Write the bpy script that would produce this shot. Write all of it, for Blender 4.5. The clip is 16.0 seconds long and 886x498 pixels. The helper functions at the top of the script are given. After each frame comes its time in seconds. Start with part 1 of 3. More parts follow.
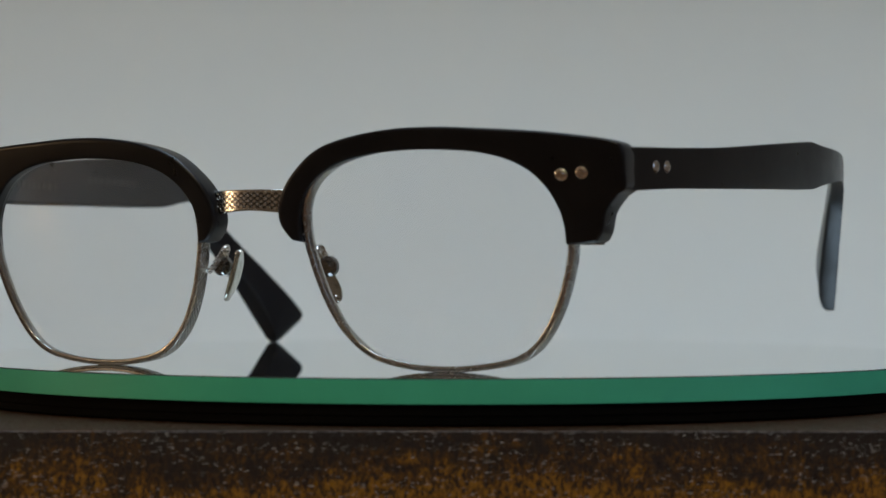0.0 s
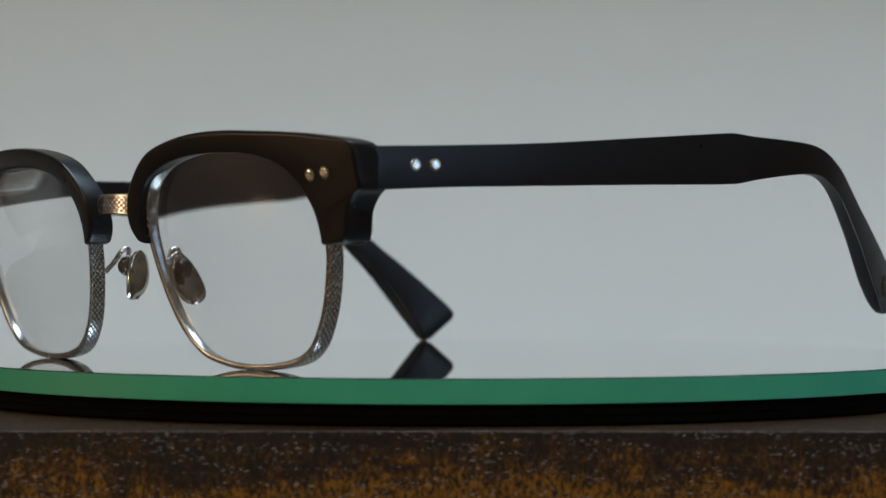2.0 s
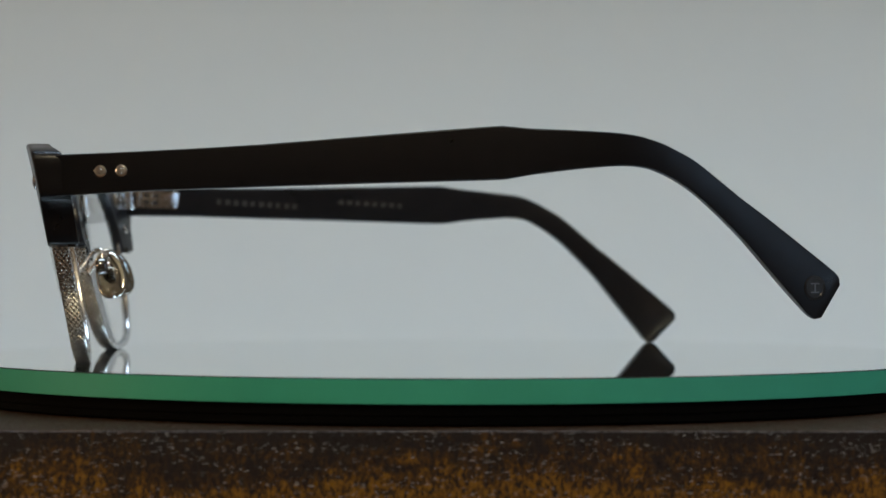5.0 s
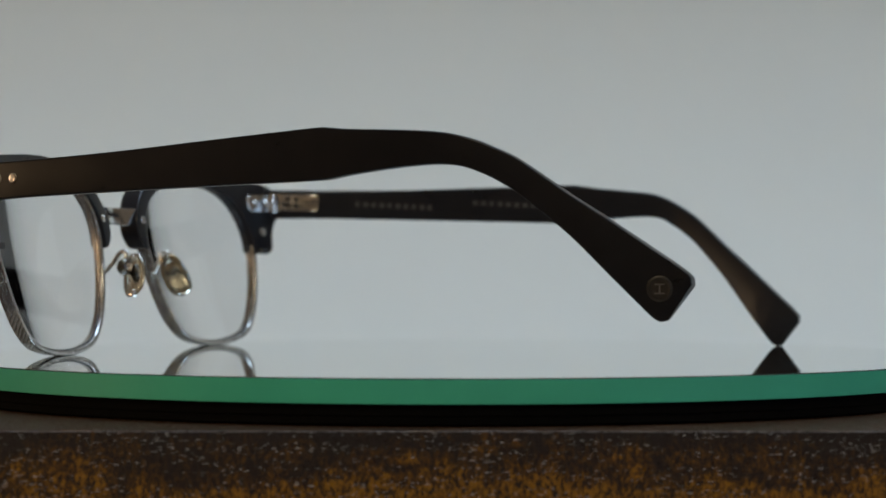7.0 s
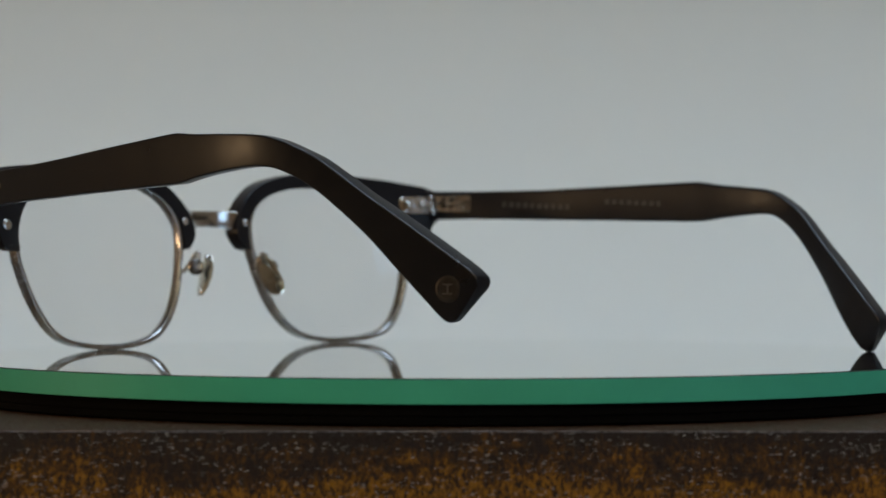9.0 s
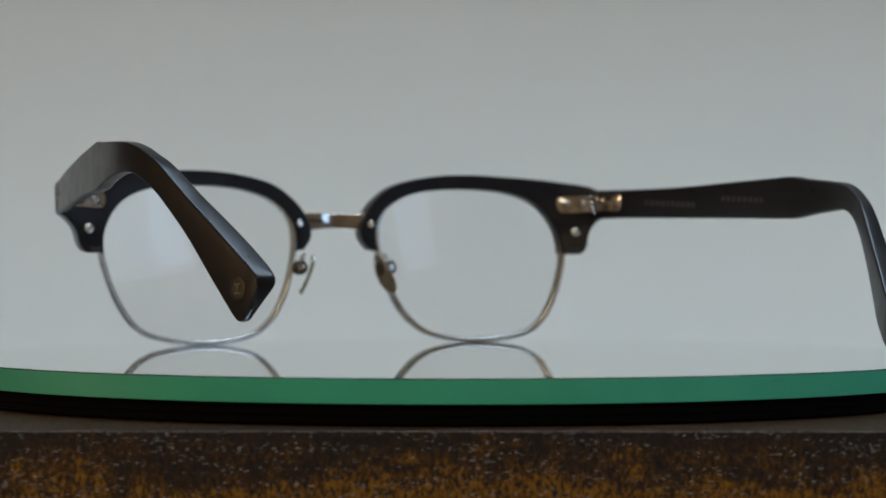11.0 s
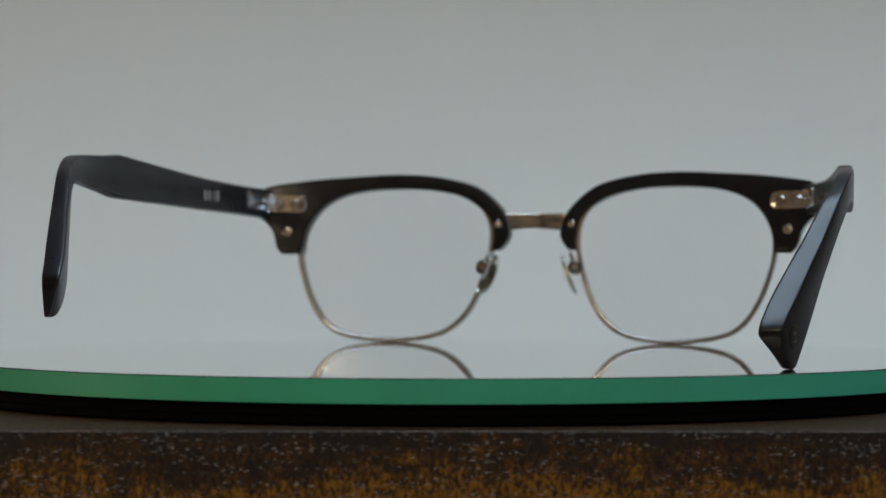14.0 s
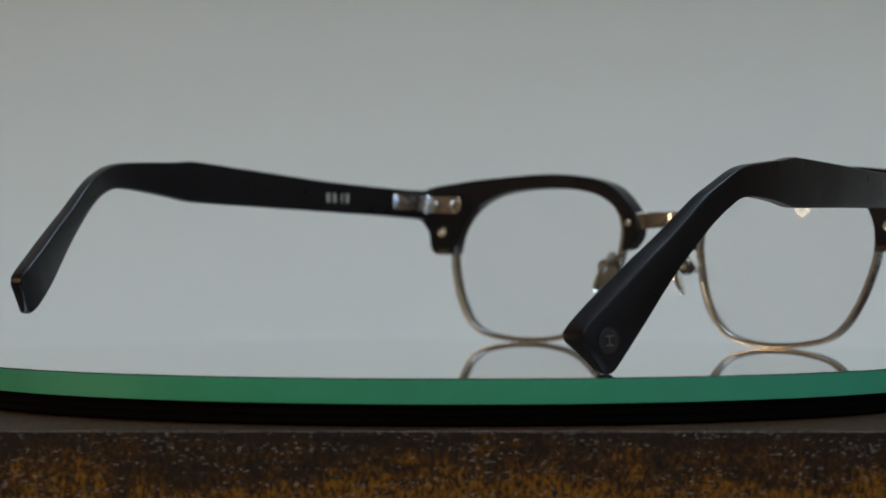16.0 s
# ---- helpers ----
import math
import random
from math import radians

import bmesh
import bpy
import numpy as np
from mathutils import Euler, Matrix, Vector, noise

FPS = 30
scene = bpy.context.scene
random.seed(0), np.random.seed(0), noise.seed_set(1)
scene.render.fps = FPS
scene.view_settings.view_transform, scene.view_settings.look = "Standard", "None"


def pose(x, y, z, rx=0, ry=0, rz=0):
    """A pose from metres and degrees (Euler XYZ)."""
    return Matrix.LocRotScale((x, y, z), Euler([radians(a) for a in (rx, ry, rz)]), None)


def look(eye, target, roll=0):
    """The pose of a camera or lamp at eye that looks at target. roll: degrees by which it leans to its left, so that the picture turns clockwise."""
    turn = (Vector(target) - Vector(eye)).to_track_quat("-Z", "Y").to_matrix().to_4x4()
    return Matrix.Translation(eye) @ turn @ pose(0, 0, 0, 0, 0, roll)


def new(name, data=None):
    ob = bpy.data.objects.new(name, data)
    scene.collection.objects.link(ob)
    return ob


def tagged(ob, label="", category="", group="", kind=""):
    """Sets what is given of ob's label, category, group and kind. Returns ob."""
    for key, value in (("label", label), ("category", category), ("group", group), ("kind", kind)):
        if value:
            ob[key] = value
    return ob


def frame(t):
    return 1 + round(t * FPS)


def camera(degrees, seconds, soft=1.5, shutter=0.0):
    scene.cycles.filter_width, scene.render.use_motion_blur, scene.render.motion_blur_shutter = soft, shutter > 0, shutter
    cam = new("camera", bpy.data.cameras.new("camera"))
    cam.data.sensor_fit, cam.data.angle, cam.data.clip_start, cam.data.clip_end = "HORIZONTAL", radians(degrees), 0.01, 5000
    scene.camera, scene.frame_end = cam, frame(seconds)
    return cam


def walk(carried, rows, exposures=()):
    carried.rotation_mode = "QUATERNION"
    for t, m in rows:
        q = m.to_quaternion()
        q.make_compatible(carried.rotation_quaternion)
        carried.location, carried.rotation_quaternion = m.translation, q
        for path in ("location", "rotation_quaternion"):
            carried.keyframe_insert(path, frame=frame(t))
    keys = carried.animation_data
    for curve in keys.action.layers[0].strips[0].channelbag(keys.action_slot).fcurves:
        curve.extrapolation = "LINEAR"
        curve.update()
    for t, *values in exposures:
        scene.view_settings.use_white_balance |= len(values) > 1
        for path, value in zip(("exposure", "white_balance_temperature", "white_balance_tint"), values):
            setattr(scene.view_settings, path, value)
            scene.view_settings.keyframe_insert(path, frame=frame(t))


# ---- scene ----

# ---- camera: stands still ----
cam = camera(23.37, 16.0)
EYE = pose(0, -0.4854, 0.01846, 90.638, 0, 0.282)
walk(cam, [(0, EYE), (16, EYE)], [(0, -0.04), (2.5, 0.05), (4.5, 0.07), (9.5, 0.07), (12.5, -0.03), (13.2, -0.04), (16, -0.09)])
cam.data.dof.use_dof = True
cam.data.dof.focus_distance = 0.43
cam.data.dof.aperture_fstop = 25.0
cam.data.dof.aperture_blades = 0


# ---- turning of the platter, degrees at t seconds ----
def turned(t):
    u = (t - 8) / 8
    return 25.771 + 12.0112 * t - 0.186 * u * u + 0.2804 * u ** 3


def motions():
    times = [i / 2 for i in range(33)]
    spin = [(t, pose(0, 0, 0, 0, 0, -turned(t))) for t in times]
    walk(bpy.data.objects["turntable"], spin)
    seat = pose(-0.00106, -0.07812, 0)
    walk(bpy.data.objects["eyeglasses"], [(t, m @ seat) for t, m in spin])


# ---- world and lamps ----
world = bpy.data.worlds.new("world")
scene.world = world
world.use_nodes = True
world.node_tree.nodes["Background"].inputs[0].default_value = (0.55, 0.75, 1.0, 1)
world.node_tree.nodes["Background"].inputs[1].default_value = 0.7
CEILING, FLOOR = 1.75, -0.79
COOL, WARM, PALE = (0.48, 0.70, 1.0), (1.0, 0.66, 0.36), (1.0, 0.855, 0.595)


def area_lamp(name, at, to, sx, sy, watts, colour):
    data = bpy.data.lights.new(name, "AREA")
    data.shape, data.size, data.size_y, data.energy, data.color = "RECTANGLE", sx, sy, watts, colour
    ob = new(name, data)
    ob.matrix_world = look(at, to)
    return ob


PANEL = (0.22, 0.20)
area_lamp("panel_light", (PANEL[0], PANEL[1], CEILING - 0.05), (PANEL[0], PANEL[1], 0), 1.15, 0.55, 10.2, COOL)
WINDOW = (-1.80, -1.05, -0.05, 1.15)
area_lamp("window_light", (2.16, (WINDOW[0] + WINDOW[1]) / 2, (WINDOW[2] + WINDOW[3]) / 2), (0, 0.0, 0.1), 0.7, 1.1, 2.7, COOL)
LANTERNS = ((0.0, -1.75, 1.62, 29, PALE, 0.035), (-1.55, -0.25, 0.16, 7.5, WARM, 0.11))
for x, y, z, watts, colour, radius in LANTERNS:
    bulb = bpy.data.lights.new("lantern_light", "POINT")
    bulb.energy, bulb.color, bulb.shadow_soft_size = watts, colour, radius
    new("lantern_light", bulb).location = (x, y, z)


# ---- materials ----
def material(name, colour=(0.5, 0.5, 0.5), rough=0.5, metal=0.0, **more):
    m = bpy.data.materials.new(name)
    m.use_nodes = True
    b = m.node_tree.nodes["Principled BSDF"]
    b.inputs["Base Color"].default_value = (*colour, 1)
    b.inputs["Roughness"].default_value = rough
    b.inputs["Metallic"].default_value = metal
    for key, value in more.items():
        b.inputs[key.replace("_", " ")].default_value = value
    return m


class Net:
    """Short hand for the nodes of one material."""

    def __init__(self, m):
        self.t = m.node_tree
        self.b = self.t.nodes["Principled BSDF"]

    def node(self, kind, **inputs):
        n = self.t.nodes.new(kind)
        for key, value in inputs.items():
            self.put(n.inputs[key.replace("_", " ")], value)
        return n

    def put(self, socket, value):
        if isinstance(value, bpy.types.NodeSocket):
            self.t.links.new(value, socket)
        else:
            socket.default_value = value

    def math(self, op, a, b=0.0):
        n = self.t.nodes.new("ShaderNodeMath")
        n.operation = op
        self.put(n.inputs[0], a)
        self.put(n.inputs[1], b)
        return n.outputs[0]

    def place(self, scale=(1, 1, 1), kind="Object"):
        c = self.t.nodes.new("ShaderNodeTexCoord")
        return self.node("ShaderNodeMapping", Vector=c.outputs[kind], Scale=scale).outputs[0]

    def noise(self, at, scale, detail=4.0, rough=0.55):
        n = self.node("ShaderNodeTexNoise", Vector=at, Scale=scale, Detail=detail, Roughness=rough)
        return n.outputs[0]

    def ramp(self, value, *stops):
        n = self.t.nodes.new("ShaderNodeValToRGB")
        e = n.color_ramp.elements
        while len(e) < len(stops):
            e.new(0.5)
        for el, (p, c) in zip(e, stops):
            el.position = p
            el.color = (*c, 1) if isinstance(c, tuple) else (c, c, c, 1)
        self.put(n.inputs[0], value)
        return n.outputs[0]

    def mix(self, f, a, b, blend="MIX"):
        n = self.t.nodes.new("ShaderNodeMix")
        n.data_type, n.blend_type = "RGBA", blend
        self.put(n.inputs[0], f)
        for s, v in ((n.inputs[6], a), (n.inputs[7], b)):
            self.put(s, (*v, 1) if isinstance(v, tuple) else v)
        return n.outputs[2]

    def bump(self, height, strength, distance):
        n = self.node("ShaderNodeBump", Strength=strength, Distance=distance, Height=height)
        self.put(self.b.inputs["Normal"], n.outputs[0])

    def set(self, key, value):
        self.put(self.b.inputs[key], value)


def make_acetate():
    m = material("black_acetate", (0.006, 0.006, 0.007), 0.32, 0.0, IOR=1.49, Specular_IOR_Level=0.36)
    n = Net(m)
    at = n.place((1, 1, 1))
    fine, broad = n.noise(at, 5200, 2), n.noise(at, 160, 3)
    n.set("Roughness", n.ramp(broad, (0.3, 0.27), (0.7, 0.36)))
    n.set("Base Color", n.ramp(broad, (0.3, (0.0066, 0.0071, 0.0098)), (0.75, (0.0095, 0.0096, 0.0125))))
    n.bump(fine, 0.10, 0.00004)
    return m


def make_silver(name, colour, rough, knurl=False, brushed=False):
    m = material(name, colour, rough, 1.0)
    n = Net(m)
    at = n.place()
    stain, fine = n.noise(at, 420, 4), n.noise(at, 2600, 3)
    dark = tuple(c * 0.74 for c in colour)
    base = n.ramp(stain, (0.3, dark), (0.62, colour))
    n.set("Roughness", n.ramp(fine, (0.3, rough * 0.75), (0.7, rough * 1.35)))
    if knurl:
        uv = n.node("ShaderNodeSeparateXYZ", Vector=n.place((1, 1, 1), "UV"))
        u, v = uv.outputs[0], uv.outputs[1]
        a = n.math("SINE", n.math("MULTIPLY", n.math("ADD", n.math("MULTIPLY", u, 0.8), v), 2.9))
        b = n.math("SINE", n.math("MULTIPLY", n.math("SUBTRACT", n.math("MULTIPLY", u, 0.8), v), 2.9))
        cell = n.math("MULTIPLY", n.math("ABSOLUTE", a), n.math("ABSOLUTE", b))
        band = n.math("LESS_THAN", n.math("ABSOLUTE", n.math("SUBTRACT", v, 1.85)), 1.55)
        relief = n.math("MULTIPLY", n.ramp(cell, (0.10, 0.0), (0.42, 1.0)), band)
        n.set("Base Color", n.mix(n.math("MULTIPLY", n.math("SUBTRACT", band, relief), 0.75), base, (0.05, 0.045, 0.04)))
        n.bump(n.math("ADD", relief, n.math("MULTIPLY", fine, 0.02)), 0.9, 0.00030)
    elif brushed:
        line = n.noise(n.place((300, 300, 9000)), 1, 2)
        n.set("Base Color", base)
        n.bump(line, 0.25, 0.00003)
    else:
        n.set("Base Color", base)
        n.bump(fine, 0.12, 0.00003)
    return m


def make_lens():
    m = material("lens_glass", (1, 1, 1), 0.0, 0.0, IOR=1.5)
    m.node_tree.nodes["Principled BSDF"].inputs["Transmission Weight"].default_value = 1.0
    return m


# top of the wooden board
BOARD = -0.0086


def make_wood():
    m = material("stained_wood", (0.05, 0.025, 0.01), 0.32)
    n = Net(m)
    at = n.place()
    sep = n.node("ShaderNodeSeparateXYZ", Vector=at)
    long_grain = n.noise(n.place((60, 500, 900)), 1, 5, 0.65)
    blotch = n.noise(n.place((30, 90, 110)), 1, 6, 0.70)
    fibre = n.noise(n.place((1300, 1300, 1100)), 1, 4, 0.7)
    crackle = n.noise(n.place((1250, 900, 700)), 1, 5, 0.74)
    patch = n.noise(n.place((260, 300, 190)), 1, 3, 0.6)
    # the tone is darkest along the upper edge and turns amber towards the bottom
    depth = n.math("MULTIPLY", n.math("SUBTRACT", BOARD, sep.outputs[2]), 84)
    height_tone = n.math("ADD", depth, n.math("MULTIPLY", n.math("SUBTRACT", blotch, 0.5), 1.5))
    height_tone = n.math("ADD", height_tone, n.math("MULTIPLY", n.math("SUBTRACT", patch, 0.5), 1.6))
    height_tone = n.math("ADD", height_tone, n.math("MULTIPLY", n.math("SUBTRACT", crackle, 0.5), 1.7))
    tone = n.ramp(height_tone, (0.16, (0.017, 0.014, 0.018)), (0.40, (0.044, 0.023, 0.012)), (0.70, (0.120, 0.052, 0.007)), (1.0, (0.36, 0.175, 0.012)))
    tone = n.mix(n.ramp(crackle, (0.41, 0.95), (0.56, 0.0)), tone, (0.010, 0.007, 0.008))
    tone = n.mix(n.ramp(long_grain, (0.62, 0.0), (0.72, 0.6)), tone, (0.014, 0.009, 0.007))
    # small glints painted into the colour as short pale dashes, in rows
    glint_dash = n.noise(n.place((800, 2600, 3900)), 1, 1, 0.5)
    rows = n.noise(n.place((110, 300, 900)), 1, 2, 0.6)
    pale = n.math("MULTIPLY", n.ramp(glint_dash, (0.62, 0.0), (0.67, 0.9)), n.ramp(rows, (0.48, 0.0), (0.56, 1.0)))
    tone = n.mix(pale, tone, (0.50, 0.52, 0.57))
    # the top is planed and less stained
    planed = n.mix(n.ramp(long_grain, (0.35, 0.0), (0.65, 1.0)), (0.066, 0.034, 0.017), (0.028, 0.015, 0.008))
    tone = n.mix(n.math("GREATER_THAN", sep.outputs[2], BOARD - 0.00008), tone, planed)
    # the glint on the upper front edge is painted as a broken pale line
    edge_glint = n.math("MULTIPLY", n.math("GREATER_THAN", sep.outputs[2], BOARD - 0.00030), n.math("LESS_THAN", sep.outputs[2], BOARD - 0.00008))
    tone = n.mix(n.math("MULTIPLY", edge_glint, n.ramp(fibre, (0.40, 0.1), (0.58, 1.0))), tone, (0.20, 0.19, 0.21))
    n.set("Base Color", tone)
    n.set("Roughness", n.ramp(fibre, (0.35, 0.24), (0.65, 0.55)))
    height = n.math("ADD", n.math("MULTIPLY", fibre, 0.8), n.math("MULTIPLY", crackle, 1.0))
    n.bump(height, 1.0, 0.00035)
    n.set("Specular IOR Level", n.math("SUBTRACT", 0.4, n.math("MULTIPLY", n.math("GREATER_THAN", sep.outputs[2], BOARD - 0.00008), 0.32)))
    return m


def make_plain(name, colour, rough, scale, spread=0.06, relief=0.0, depth=0.0005):
    m = material(name, colour, rough)
    n = Net(m)
    at = n.place()
    big, fine = n.noise(at, scale, 4), n.noise(at, scale * 30, 3)
    lo = tuple(c * (1 - spread) for c in colour)
    hi = tuple(min(1, c * (1 + spread)) for c in colour)
    n.set("Base Color", n.ramp(big, (0.3, lo), (0.7, hi)))
    if relief:
        n.bump(fine, relief, depth)
    return m


ACETATE = make_acetate()
SILVER = make_silver("antique_silver", (0.70, 0.69, 0.67), 0.24)
KNURLED = make_silver("engraved_silver", (0.64, 0.63, 0.61), 0.22, knurl=True)
BRUSHED = make_silver("brushed_steel", (0.80, 0.79, 0.77), 0.09, brushed=True)
BRIGHT = make_silver("bright_steel", (0.88, 0.88, 0.87), 0.13)
PADMETAL = make_silver("titanium", (0.70, 0.69, 0.62), 0.11)
GUNMETAL = make_silver("dark_emblem_metal", (0.085, 0.08, 0.075), 0.42)
STEEL = make_silver("dark_steel", (0.22, 0.215, 0.21), 0.12)
EMBLEM = make_silver("worn_emblem_metal", (0.24, 0.23, 0.22), 0.35)
LENS = make_lens()
INK = material("silver_print", (0.42, 0.42, 0.42), 0.5)
FAINT = material("faint_print", (0.06, 0.055, 0.055), 0.5)
GLASSTOP = material("mirror_top", (0.86, 0.90, 0.89), 0.012, 1.0)
# the polished bevel's dark reflection is put into its base colour
GLASSBEVEL = material("dark_glass_bevel", (0.035, 0.06, 0.045), 0.6, 0.0, Specular_IOR_Level=0.1)
GLASSEDGE = make_plain("glass_edge", (0.078, 0.68, 0.485), 0.5, 60, 0.05)
RUBBER = make_plain("black_rubber", (0.0025, 0.0023, 0.0023), 0.85, 40, 0.2, 0.2, 0.0001)
Net(RUBBER).set("Specular IOR Level", 0.12)
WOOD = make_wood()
PAPER = make_plain("backdrop_paper", (0.62, 0.63, 0.60), 0.85, 7, 0.012)
PAINT = make_plain("wall_paint", (0.36, 0.29, 0.22), 0.8, 3, 0.04, 0.2, 0.001)
CEIL = make_plain("ceiling_paint", (0.45, 0.42, 0.38), 0.9, 3, 0.03)
OAK = make_plain("dark_oak", (0.16, 0.085, 0.04), 0.45, 9, 0.35, 0.3, 0.0006)
DIFFUSER = material("lit_diffuser", (0.9, 0.9, 0.9), 0.5, 0.0, Emission_Color=(0.80, 0.93, 1.0, 1), Emission_Strength=4.0)


# ---- mesh helpers ----
MM = 0.001


def part(name, bm, mat, parent, label="", smooth=38, location=None):
    me = bpy.data.meshes.new(name)
    bmesh.ops.recalc_face_normals(bm, faces=bm.faces)
    bm.to_mesh(me)
    bm.free()
    for m in mat if isinstance(mat, (list, tuple)) else (mat,):
        me.materials.append(m)
    me.polygons.foreach_set("use_smooth", [True] * len(me.polygons))
    me.set_sharp_from_angle(angle=radians(smooth))
    ob = new(name, me)
    ob.parent = parent
    if label:
        ob["label"] = label
    return ob


def curve_through(points, n, closed=False):
    """n points evenly spread along a smooth curve through the given ones."""
    p = [Vector(q) for q in points]
    k = len(p)
    fine, steps = [], 16
    for i in range(k if closed else k - 1):
        a, b, c, d = (p[(i - 1) % k], p[i], p[(i + 1) % k], p[(i + 2) % k]) if closed else (
            p[max(i - 1, 0)], p[i], p[i + 1], p[min(i + 2, k - 1)])
        for j in range(steps):
            s = j / steps
            fine.append(0.5 * (2 * b + (c - a) * s + (2 * a - 5 * b + 4 * c - d) * s * s + (3 * b - a - 3 * c + d) * s ** 3))
    fine.append(p[0] if closed else p[-1])
    run = [0.0]
    for a, b in zip(fine, fine[1:]):
        run.append(run[-1] + (b - a).length)
    out, j = [], 0
    for i in range(n):
        want = run[-1] * i / (n if closed else n - 1)
        while j < len(run) - 2 and run[j + 1] < want:
            j += 1
        s = (want - run[j]) / max(run[j + 1] - run[j], 1e-9)
        out.append(fine[j].lerp(fine[j + 1], min(max(s, 0), 1)))
    return out


def pairs_through(pairs, per):
    """Two edges of a strip, smoothed station by station so that they stay matched."""
    k, out = len(pairs), []
    for i in range(k - 1):
        for j in range(per):
            s = j / per
            both = []
            for e in (0, 1):
                a, b, c, d = (Vector(pairs[q][e]) for q in (max(i - 1, 0), i, i + 1, min(i + 2, k - 1)))
                both.append(0.5 * (2 * b + (c - a) * s + (2 * a - 5 * b + 4 * c - d) * s * s + (3 * b - a - 3 * c + d) * s ** 3))
            out.append(both)
    out.append([Vector(pairs[-1][0]), Vector(pairs[-1][1])])
    return out


def rounded(corners, radius, k=4):
    """The ring of a section with its corners rounded."""
    ring, n = [], len(corners)
    for i, p in enumerate(corners):
        a, b = corners[i - 1] - p, corners[(i + 1) % n] - p
        r = radius[i] if isinstance(radius, (list, tuple)) else radius
        a = p + a * min(r / max(a.length, 1e-9), 0.48)
        b = p + b * min(r / max(b.length, 1e-9), 0.48)
        for j in range(k + 1):
            s = j / k
            ring.append(a * (1 - s) ** 2 + p * 2 * s * (1 - s) + b * s * s)
    return ring


def loft(rings, closed=False, caps=True, uv=None):
    bm = bmesh.new()
    rows = [[bm.verts.new(v) for v in ring] for ring in rings]
    n = len(rows[0])
    layer = bm.loops.layers.uv.new("UVMap") if uv else None
    count = len(rows)
    for i in range(count if closed else count - 1):
        a, b = rows[i], rows[(i + 1) % count]
        for j in range(n):
            q = (j + 1) % n
            f = bm.faces.new((a[j], a[q], b[q], b[j]))
            if uv:
                for loop, (ii, jj) in zip(f.loops, ((i, j), (i, q), (i + 1, q), (i + 1, j))):
                    loop[layer].uv = uv(ii, jj)
    if caps and not closed:
        for ring in (rows[0], rows[-1]):
            c = sum((v.co for v in ring), Vector()) / n
            mid = bm.verts.new(c)
            for j in range(n):
                bm.faces.new((ring[j], ring[(j + 1) % n], mid))
    return bm


def shrink(ring, f):
    c = sum(ring, Vector()) / len(ring)
    return [c + (v - c) * f for v in ring]


def revolve(profile, n=48, axis=None):
    """A lathed body round z from (radius, height) pairs, moved by the matrix axis."""
    bm = bmesh.new()
    rows = []
    for r, z in profile:
        if r < 1e-7:
            rows.append([bm.verts.new((0, 0, z))])
        else:
            rows.append([bm.verts.new((r * math.cos(2 * math.pi * i / n), r * math.sin(2 * math.pi * i / n), z)) for i in range(n)])
    for a, b in zip(rows, rows[1:]):
        for i in range(n):
            q = (i + 1) % n
            if len(a) == 1:
                bm.faces.new((a[0], b[i], b[q]))
            elif len(b) == 1:
                bm.faces.new((a[i], a[q], b[0]))
            else:
                bm.faces.new((a[i], a[q], b[q], b[i]))
    if axis is not None:
        bmesh.ops.transform(bm, matrix=axis, verts=bm.verts)
    return bm


def facing(at, normal):
    """A matrix that lays the xy plane at a place, with z along the normal."""
    return Matrix.Translation(at) @ Vector(normal).to_track_quat("Z", "Y").to_matrix().to_4x4()


def slab(x0, x1, y0, y1, z0, z1, bevel=0.0, seg=2):
    bm = bmesh.new()
    bmesh.ops.create_cube(bm, size=1)
    bmesh.ops.transform(bm, verts=bm.verts, matrix=Matrix.Translation(((x0 + x1) / 2, (y0 + y1) / 2, (z0 + z1) / 2)) @ Matrix.Diagonal((x1 - x0, y1 - y0, z1 - z0, 1)))
    if bevel:
        bmesh.ops.bevel(bm, geom=list(bm.edges), offset=bevel, segments=seg, affect="EDGES", profile=0.6)
    return bm


# ---- the room ----
def room():
    X, Y0, Y1, T = 2.1, -3.0, 1.7, 0.12
    def shell(name, mat, *ext):
        return tagged(part(name, slab(*ext), mat, None), kind="structure")
    shell("floor", OAK, -X - T, X + T, Y0 - T, Y1 + T, FLOOR - 0.1, FLOOR)
    shell("ceiling", CEIL, -X - T, X + T, Y0 - T, Y1 + T, CEILING, CEILING + 0.1)
    shell("wall_north", PAINT, -X - T, X + T, Y1, Y1 + T, FLOOR, CEILING)
    shell("wall_south", PAINT, -X - T, X + T, Y0 - T, Y0, FLOOR, CEILING)
    # the east wall is pierced by a window
    y0, y1, z0, z1 = WINDOW
    bm = bmesh.new()
    for a, b, c, d in ((Y0, y0, FLOOR, CEILING), (y1, Y1, FLOOR, CEILING), (y0, y1, FLOOR, z0), (y0, y1, z1, CEILING)):
        piece = slab(X, X + T, a, b, c, d)
        me = bpy.data.meshes.new("piece")
        piece.to_mesh(me)
        piece.free()
        bm.from_mesh(me)
        bpy.data.meshes.remove(me)
    tagged(part("wall_east", bm, PAINT, None), kind="structure")
    win = tagged(new("window_1"), "white framed window letting in cool daylight", "window", kind="structure")
    win.location = (X + 0.03, 0, 0)
    for a, b, c, d in ((y0, y0 + 0.05, z0, z1), (y1 - 0.05, y1, z0, z1), (y0 + 0.05, y1 - 0.05, z0, z0 + 0.05), (y0 + 0.05, y1 - 0.05, z1 - 0.05, z1)):
        part("window_frame", slab(0, 0.05, a, b, c, d, 0.004), CEIL, win)
    shell("wall_west", PAINT, -X - T, -X, Y0, Y1, FLOOR, CEILING)


TABLE = -0.040


